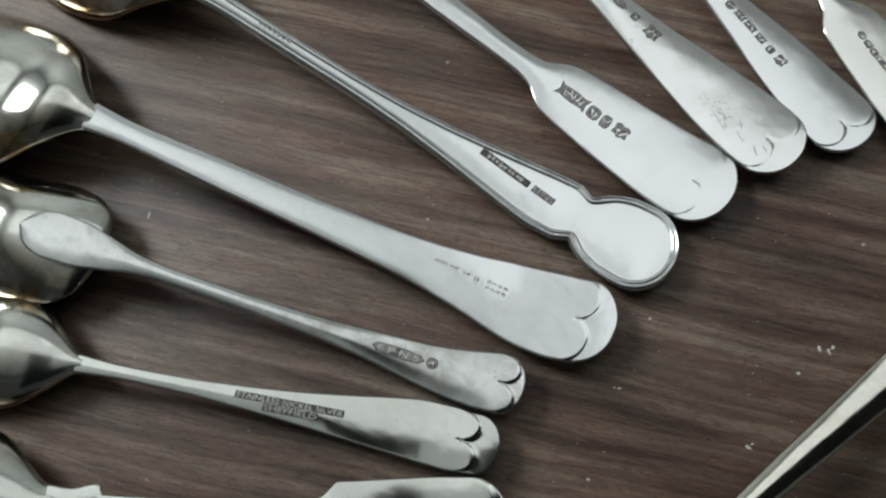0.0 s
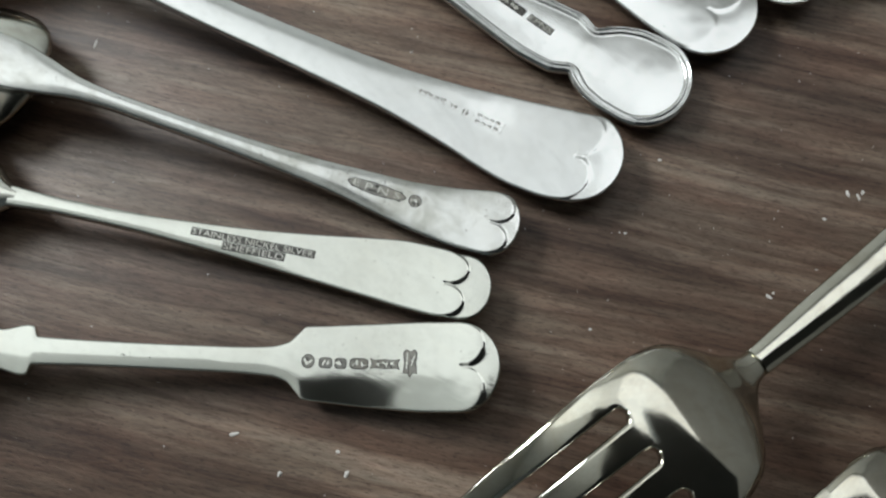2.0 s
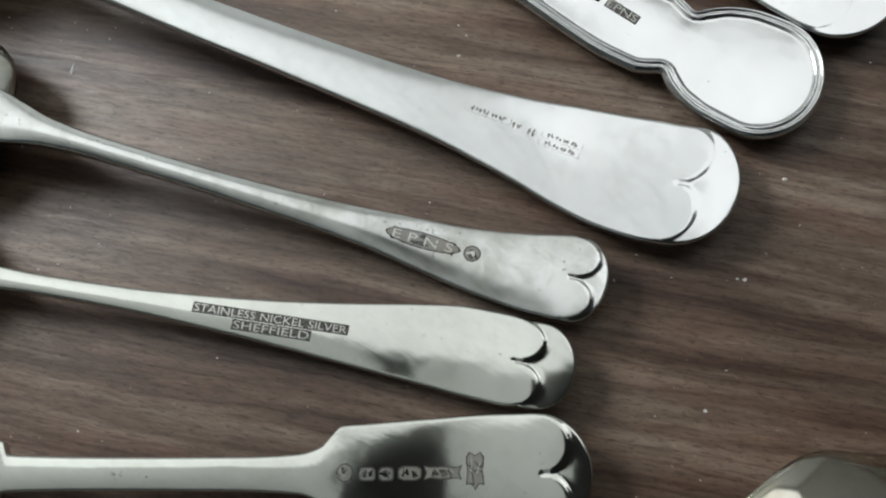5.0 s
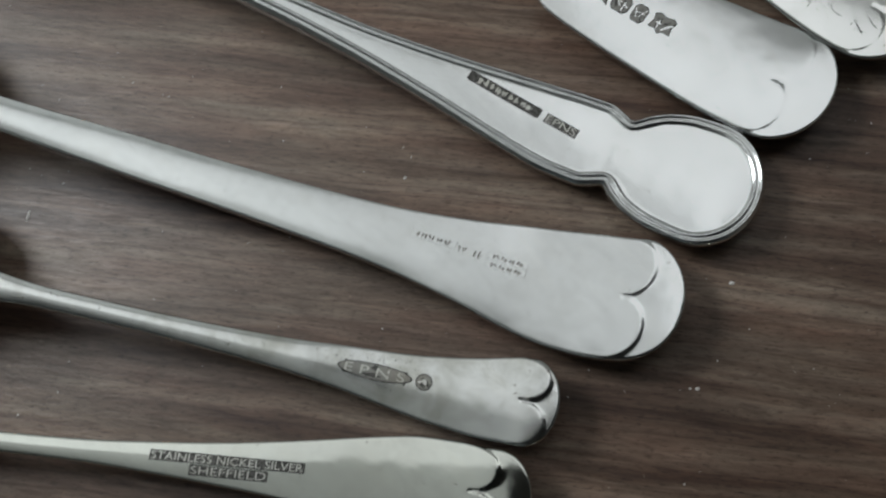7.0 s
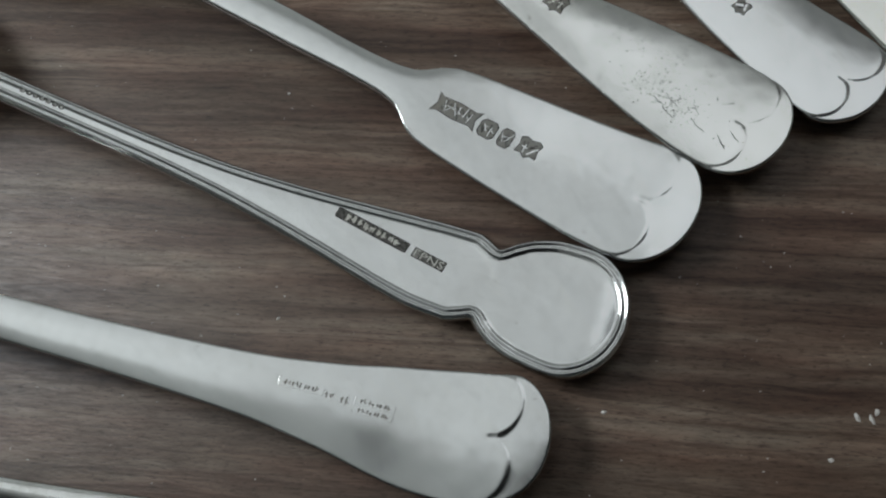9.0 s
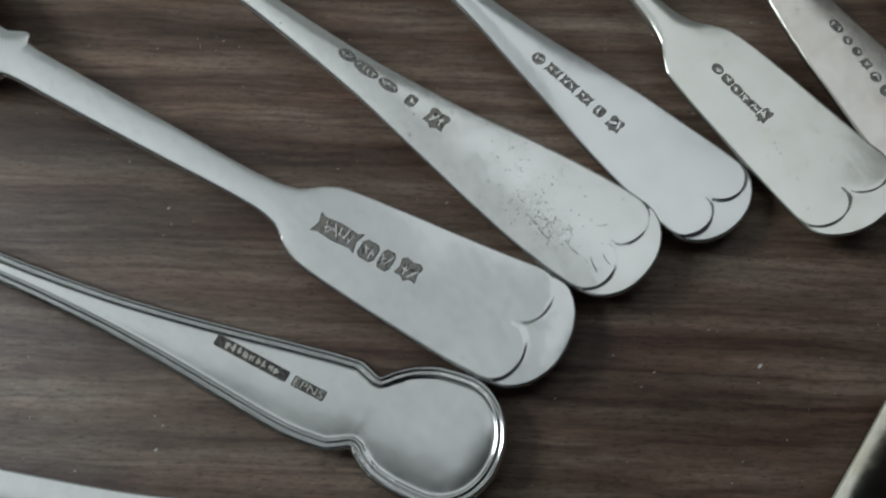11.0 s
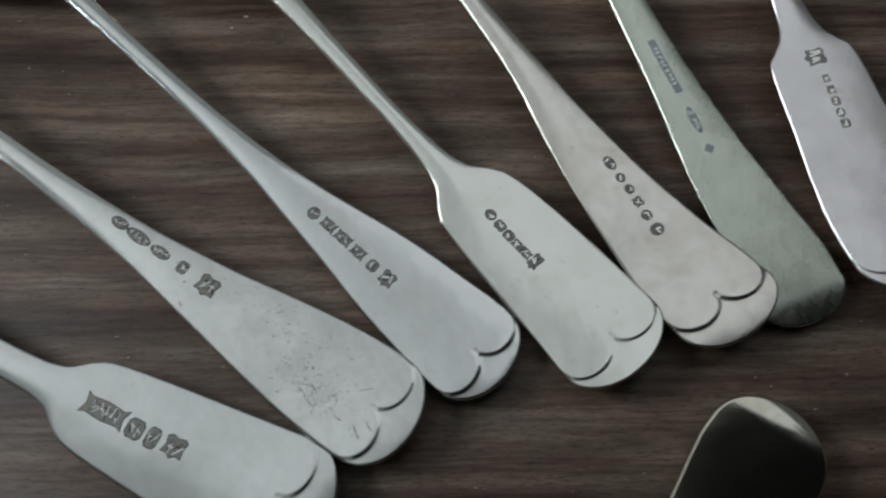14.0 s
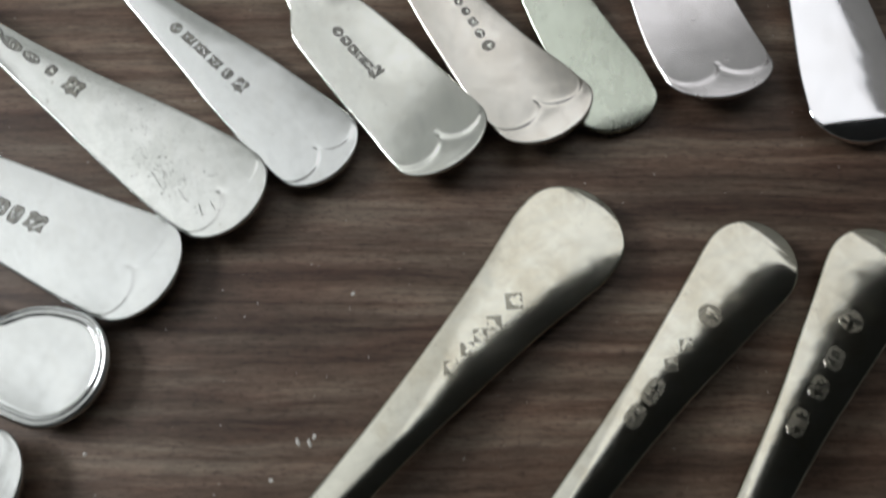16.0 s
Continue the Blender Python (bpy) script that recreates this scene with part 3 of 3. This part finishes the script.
marks(h, sh, BRIGHT, [(54.9, 0.3, "oval", 2.9, 2.9, 1), (50.6, 0.1, "ribbon", 3.2, 2.8, 2), (46.2, 0.1, "ribbon", 3.6, 2.8, 2), (41.6, 0.2, "ribbon", 3.0, 2.8, 2), (37.3, 0.3, "hex", 2.4, 2.6, 1), (33.0, 0.3, "shield", 3.4, 3.6, 1)])

# fiddle table spoon, yellowed
J_W = [(0, 12.2), (8, 12.7), (18, 12.3), (27, 11.9), (36, 11.4), (46, 10.5), (52, 9.4), (55, 7.6), (59, 4.6), (64, 3.2), (70, 2.6), (81, 2.2), (103, 2.4), (122, 3.1), (132, 4.2)]
_, h, sh = spoon(156.4, 109.4, 118.95, 1.029, "yellowed fiddle-pattern silver table spoon, back up", J_W, 132, DULL, 12.0, (68, 20.5, 12.0), face_z=4.6, tip_round=8.5, lobes=10.6, start=1.2, crown=0.3, stem_crown=0.5, rise=4.0, line=1.0, bend=((0, 0.1), (14, -0.4), (24, -0.8), (45, -0.4), (62, 0.5), (135, 1.0)))
marks(h, sh, DULL, [(46.4, 0.0, "oval", 2.8, 2.4, 1), (43.2, 0.1, "hex", 2.7, 2.2, 1), (40.3, 0.2, "hex", 2.5, 2.2, 1), (37.5, 0.2, "ribbon", 2.5, 2.3, 1), (35.0, 0.1, "ribbon", 2.3, 2.4, 1), (32.3, -0.1, "shield", 2.4, 4.0, 1)])
YELLOWED = (h, sh)

# green nickel spoon, slid under its neighbour
L_W = [(0, 9.9), (8, 10.4), (14, 10.4), (25, 9.4), (38, 8.2), (46, 7.3), (65, 5.4), (87, 4.2), (110, 3.2), (132, 2.8)]
_, h, sh = spoon(197.0, 113.1, 101.10, 1.030, "greenish tarnished nickel spoon, back up, under its neighbour", L_W, 132, GREEN, 11.0, (66, 20.0, 11.0), face_z=2.9, tip_round=6.5, lobes=0, tip_drop=0.9, rise=0.5, start=0.5, bend=((0, -0.6), (14, -0.7), (28, 0.0), (45, 0.8), (140, 1.0)))
marks(h, sh, GREEN, [(67.0, 0.9, "bar", 14.5, 1.9, 9), (52.2, 1.0, "oval", 7.0, 2.0, 3), (44.6, 1.2, "diamond", 2.6, 2.6, 0)], BLUISH, False)

# plain spoon over it
K_W = [(0, 12.0), (8, 12.5), (14, 12.3), (22, 11.2), (36, 9.2), (53, 7.0), (71, 4.6), (89, 3.0), (104, 2.5), (125, 2.4), (135, 3.2)]
_, h, sh = spoon(181.4, 112.6, 112.69, 1.030, "dull silver plated table spoon, back up, overlapping its neighbour", K_W, 135, DUSKY, 12.5, (66, 19.5, 12.0), face_z=5.4, tip_round=8.0, lobes=11.6, start=0.5, tip_drop=0.6, rise=2.5, line=1.0, bend=((0, 0.0), (6, 0.1), (14, 1.0), (30, 2.3), (45, 2.9), (62, 2.4), (78, 1.4), (140, 1.0)))
marks(h, sh, DULL, [(47.6, 0.0, "oval", 3.6, 2.4, 2), (43.5, 0.2, "oval", 2.3, 2.1, 1), (40.3, 0.3, "oval", 2.3, 2.1, 1), (36.9, 0.6, "shield", 2.4, 2.3, 1), (33.4, 1.0, "oval", 2.5, 2.4, 1), (29.6, 1.2, "oval", 2.8, 3.2, 1)])

# fiddle spoon with a heart-shaped mark
N_W = [(0, 13.0), (8, 13.3), (16, 13.4), (30, 12.8), (45, 11.6), (55, 11.1), (60.5, 10.2), (62.5, 8.4), (65.5, 5.9), (70, 4.3), (78, 3.4), (100, 2.7), (122, 3.2), (130, 4.2)]
_, h, sh = spoon(222.0, 114.5, 93.55, 1.030, "matt fiddle-pattern silver spoon with a heart-shaped mark, back up", N_W, 130, MAUVE, 12.0, (68, 20.5, 12.0), face_z=4.3, tip_round=8.5, lobes=10.2, start=0.5, crown=0.25, stem_crown=0.5, rise=3.5, line=0.8, bend=((0, -1.3), (6, -1.0), (14, -0.4), (24, 0.0), (135, 0.2)))
marks(h, sh, DULL, [(59.3, -0.4, "shield", 4.2, 5.0, 2), (53.4, -0.6, "bar", 1.9, 1.6, 1), (50.4, -0.5, "shield", 2.2, 2.0, 1), (47.4, -0.4, "hex", 2.2, 2.0, 1), (44.4, -0.3, "oval", 2.4, 2.2, 1), (41.6, -0.3, "hex", 2.2, 2.2, 1)], FAINT, False)

# polished spoon at the end of the fan
O_W = [(0, 12.2), (8, 12.6), (16, 12.4), (30, 11.0), (45, 9.2), (60, 6.8), (75, 4.8), (100, 2.8), (124, 3.0), (132, 3.8)]
_, h, sh = spoon(252.5, 98.5, 84.5, 1.030, "highly polished silver spoon at the end of the fan", O_W, 132, POLISHED, 12.0, (68, 20.5, 12.0), face_z=4.3, tip_round=9.0, lobes=0, crown=0.7, tip_drop=1.2, rise=1.0)
marks(h, sh, BRIGHT, [(62.0 - 3.2 * i, 0.0, k, 2.6, 2.8, 1) for i, k in enumerate(("oval", "hex", "shield", "hex", "oval", "hex"))])


# ---- forks, tines down
def fork(x, y, angle, size, label, widths, metal, length=131.0, lift=0.0):
    thing = lay("fork", x, y, angle, size, label, "fork", "forks inside the fan")
    shape = Handle(widths, length, 11.0, face_z=4.6, crown=0.4, stem_crown=1.0, tip_round=11.5, blunt=2.0, tip_drop=0.8, lobes=0, thick=2.2, rise=0.3)
    shape.lift -= min(0.0, shape.low() - 0.02)
    handle = part("handle", shape.mesh(), metal, thing)
    arch = Curve([(length - 3, 9.5), (136, 12.2), (143, 17.5), (150, 21.3), (157, 23.4), (163, 23.8), (172, 22.6), (183, 18.6), (195, 11.5), (209, 1.9)])
    wide = Curve([(length - 3, 2.5), (133, 3.0), (137, 5.4), (142, 9.2), (146, 12.4), (150, 14.3), (155, 15.1), (160, 15.3), (164, 15.3)])

    def ring(s, c, half, crown, thick):
        z = arch(s)
        ups = [(s * MM, (c + u * half) * MM, (z + crown * (1 - u * u) - 0.5 * max(0.0, (abs(u) - 0.75) / 0.25) ** 2) * MM) for u in np.linspace(-1, 1, 25)]
        return ups + [(s * MM, (c + u * half * 0.97) * MM, (z - thick + crown * 0.6 * (1 - u * u)) * MM) for u in np.linspace(1, -1, 13)]

    part("head", skin([ring(s, 0.0, wide(s), 1.2, 2.0) for s in np.concatenate([np.linspace(length - 3, 150, 26), np.linspace(150.5, 162.3, 14)])]), metal, thing)
    for c in (-12.25, -4.1, 4.1, 12.25):
        rings = []
        for s in np.concatenate([np.linspace(162.3, 166, 24), np.linspace(167, 209, 34)]):
            k = max(0.0, (s - 164.0) / 45.0)
            fillet = 1.55 * (1 - math.sqrt(max(0.0, 1 - min(1.0, max(0.0, (164.0 - s) / 1.5)) ** 2)))
            half = 2.58 * (1 - 0.45 * k ** 1.6)
            lo, hi = c * (1 - 0.06 * k) - half, c * (1 - 0.06 * k) + half
            outer = 0.47 * (1 - min(1.0, k * 1.2))
            lo, hi = (lo - fillet, hi + outer) if c > 5 else (lo - outer, hi + fillet) if c < -5 else (lo - fillet, hi + fillet)
            fade, z, ring_pts = min(1.0, max(0.0, 1 - (s - 162.3) / 43.0)), arch(s), []
            rim, blend = max(abs(lo), abs(hi)), min(1.0, max(0.0, (s - 163.0) / 20.0))
            for u in np.linspace(-1, 1, 17):
                w = (lo + hi) / 2 + u * (hi - lo) / 2
                rise = 1.2 * fade * (1 - (w / 15.3) ** 2) + 0.3 * (1 - fade) * (1 - u * u)
                drop = 0.45 * max(0.0, (abs(u) - 0.72) / 0.28) ** 2
                if abs(c) > 5 and w * c > c * c:
                    drop = drop * blend + 0.5 * max(0.0, (abs(w) / rim - 0.75) / 0.25) ** 2 * (1 - blend)
                else:
                    drop *= min(1.0, max(0.0, (s - 162.6) / 2.0))
                    if abs(c) > 5:
                        drop += 0.5 * max(0.0, (abs(w) / rim - 0.75) / 0.25) ** 2 * (1 - blend)
                ring_pts.append((s * MM, w * MM, (z + rise - drop) * MM))
            for u in np.linspace(1, -1, 9):
                w = (lo + hi) / 2 + u * (hi - lo) / 2 * 0.97
                ring_pts.append((s * MM, w * MM, (z - 2.0 + 0.7 * fade * (1 - (w / 15.3) ** 2)) * MM))
            rings.append(ring_pts)
        part("tine", skin(rings), metal, thing)
    return thing, handle, shape


P_W = [(0, 11.9), (7, 12.4), (14, 12.4), (20, 11.6), (32, 9.4), (52, 7.0), (74, 5.1), (95, 4.2), (115, 3.6), (131, 2.9)]
_, h, sh = fork(185.4, 96.3, -142.10, 1.036, "brassy polished nickel table fork, tines down", P_W, BRASSY)
marks(h, sh, BRASSY, [(31.6, 0.4, "diamond", 5.0, 5.0, 1), (38.0, 0.3, "diamond", 4.4, 4.2, 1), (42.0, -0.2, "diamond", 4.0, 4.0, 1), (46.0, -0.3, "diamond", 4.2, 4.0, 1), (51.2, -0.4, "diamond", 4.4, 4.0, 1)], BRASS_MARK, False)
Q_W = [(0, 10.2), (6, 10.4), (12, 10.2), (20, 9.2), (30, 8.0), (50, 5.8), (72, 4.6), (95, 3.9), (115, 3.3), (131, 2.9)]
_, h, sh = fork(222.5, 81.2, -141.00, 1.037, "dark-reflecting nickel table fork with a round stamp, tines down", Q_W, BRASSY)
marks(h, sh, BRASSY, [(26.4, -0.6, "oval", 5.0, 5.0, 1), (35.0, -0.9, "diamond", 4.0, 3.6, 1), (40.5, -1.0, "diamond", 4.2, 3.6, 1), (47.5, -0.8, "hex", 6.0, 3.4, 2), (54.0, -0.8, "hex", 5.0, 3.4, 2)], BRASS_MARK, False)
_, h, sh = fork(248.3, 75.0, -134.80, 1.037, "polished nickel table fork with a round stamp, tines down", Q_W, BRASSY)
marks(h, sh, BRASSY, [(24.0, 0.0, "oval", 5.0, 5.0, 1), (33.6, 0.4, "hex", 5.0, 3.6, 2), (41.0, 0.1, "hex", 5.0, 3.6, 2), (50.0, -0.6, "hex", 6.0, 3.4, 2)], BRASS_MARK, False)


# ---- scratches on the tarnished spoon
def scratches(handle, shape, rows):
    bm = bmesh.new()
    for s0, w0, s1, w1, thin in rows:
        n, run = 6, math.hypot(s1 - s0, w1 - w0)
        px, py = -(w1 - w0) / run * thin, (s1 - s0) / run * thin
        line = []
        for i in range(n + 1):
            k = i / n
            t = math.sin(k * math.pi) ** 0.5 * 0.5 + 0.05
            cs, cw = s0 + (s1 - s0) * k, w0 + (w1 - w0) * k + 0.15 * math.sin(k * 3.0)
            line.append([bm.verts.new((a * MM, b * MM, (shape.top(a, b) + 0.035) * MM)) for a, b in ((cs - px * t, cw - py * t), (cs + px * t, cw + py * t))])
        for a, b in zip(line, line[1:]):
            bm.faces.new((a[0], a[1], b[1], b[0]))
    bmesh.ops.recalc_face_normals(bm, faces=bm.faces[:])
    return tagged(part("scratches", bm, STAMP, handle, "fine dark scratches"), kind="stuff")


scratches(SCRATCHED[0], SCRATCHED[1], [(11, 4, 8, 6, 0.2), (9.5, 2, 6.8, 3.2, 0.16), (14, -2, 12, -4, 0.08), (24, 2, 20, 3.5, 0.09), (25, 3.5, 21.5, 2.4, 0.08),
                           (23, 5, 19, 6.0, 0.1), (26, 4, 22, 4.6, 0.08), (18, 1, 16, 2.5, 0.1), (16, 4.5, 13, 5, 0.12), (22, 3.6, 20.5, 1, 0.08)])


def tarnish_specks(handle, shape, s0, w0, spread, count, seed):
    """Dark pits that crowd round one place on a handle."""
    rng, bm = random.Random(seed), bmesh.new()
    for _ in range(count):
        a, b = s0 + rng.gauss(0, spread), w0 + rng.gauss(0, spread * 0.4)
        if abs(b - shape.bend(a)) > shape.half(a) - 1.0 or a < shape.start + 1.5:
            continue
        r, turn = rng.uniform(0.04, 0.13), rng.uniform(0, 3.1)
        bm.faces.new([bm.verts.new(((a + r * q * math.cos(turn + p)) * MM, (b + r * math.sin(turn + p)) * MM, (shape.top(a, b) + 0.03) * MM)) for p, q in ((0, 1.8), (1.3, 1.0), (2.6, 1.5), (3.9, 1.0), (5.0, 1.4))])
    bmesh.ops.recalc_face_normals(bm, faces=bm.faces[:])
    return tagged(part("tarnish_specks", bm, STAMP, handle, "scattered dark tarnish pits"), kind="stuff")


tarnish_specks(SCRATCHED[0], SCRATCHED[1], 22, 3, 6.0, 170, 3)
tarnish_specks(SCRATCHED[0], SCRATCHED[1], 34, -5, 9.0, 70, 4)
tarnish_specks(PITTED[0], PITTED[1], 31, -1.5, 4.0, 60, 5)
tarnish_specks(PITTED[0], PITTED[1], 75, 0.0, 18.0, 130, 6)
tarnish_specks(YELLOWED[0], YELLOWED[1], 30, 0.0, 14.0, 45, 7)
tarnish_specks(SPOTTED[0], SPOTTED[1], 74, 0.0, 0.8, 10, 8)
tarnish_specks(SPOTTED[0], SPOTTED[1], 40, 0.0, 25.0, 14, 9)


# ---------------------------------------------------------------- crumbs and dust on the table
CRUMB = Nodes("pale_crumb")
CRUMB.bsdf.inputs["Roughness"].default_value = 0.7
CRUMB.link(CRUMB.ramp(CRUMB.noise(CRUMB.coords(), 1500.0), [(0.3, (0.45, 0.43, 0.40)), (0.7, (0.75, 0.73, 0.70))]), CRUMB.bsdf.inputs["Base Color"])
CRUMB = CRUMB.mat


def crumb(x, y, size, long_, turn, rng):
    bm = bmesh.new()
    bmesh.ops.create_icosphere(bm, subdivisions=1, radius=1.0)
    for v in bm.verts:
        k = rng.uniform(0.6, 1.2)
        v.co = Vector((v.co.x * size * long_ * k, v.co.y * size * k, max(-0.2, v.co.z) * size * 0.55 * k)) * MM
    low = min(v.co.z for v in bm.verts)
    ob = flat(part("crumb", bm, CRUMB, None))
    ob.matrix_world = pose(x * MM, y * MM, -low - 0.00002, 0, 0, turn)
    return tagged(ob, "tiny pale crumb lying on the wood grain", "crumb", "crumbs on the table")


rng = random.Random(5)
for x, y, size, long_, turn in ((-65.6, 85.0, 0.32, 3.6, 80), (87.4, 30.3, 0.55, 1.7, -30), (88.4, 31.2, 0.3, 1.4, 10), (109.0, 56.2, 0.5, 2.0, 110), (-24.6, -2.9, 0.5, 2.2, 20),
                                (-15.0, -10.3, 0.5, 1.6, 60), (-2.0, -9.9, 0.5, 1.8, 70), (56.3, 43.8, 0.42, 1.2, 0), (55.0, 43.9, 0.22, 1.5, 0), (47.5, 21.4, 0.3, 1.5, 10),
                                (-4.0, -5.7, 0.4, 1.2, 40), (65.4, 62.4, 0.42, 1.3, 0), (7.2, 87.7, 0.3, 1.4, 20), (111.4, 55.4, 0.45, 2.4, 100), (112.6, 56.6, 0.4, 1.8, 60),
                                (102.5, 49.5, 0.4, 1.5, 0), (125.7, 86.2, 0.4, 1.6, 30), (81.6, 217.2, 0.4, 1.2, 0), (85.5, 219.9, 0.5, 1.3, 0), (11.4, 138.0, 0.3, 1.3, 0)):
    crumb(x, y, size, long_, turn, rng)

dust = bmesh.new()
for _ in range(900):
    x, y, r, a = rng.uniform(-110, 250), rng.uniform(-40, 240), rng.choice((0.05, 0.06, 0.08, 0.12)), rng.uniform(0, 6.28)
    pts = [(x + r * rng.uniform(0.7, 2.2) * math.cos(a + k * 1.57), y + r * math.sin(a + k * 1.57)) for k in range(4)]
    top = [dust.verts.new((p * MM, q * MM, 0.00006)) for p, q in pts]
    low = [dust.verts.new((p * MM, q * MM, 0.0)) for p, q in pts]
    dust.faces.new(top)
    for k in range(4):
        dust.faces.new((top[k], low[k], low[(k + 1) % 4], top[(k + 1) % 4]))
bmesh.ops.recalc_face_normals(dust, faces=dust.faces[:])
tagged(flat(part("dust", dust, CRUMB, None)), "fine pale dust scattered over the table", "dust", kind="stuff")
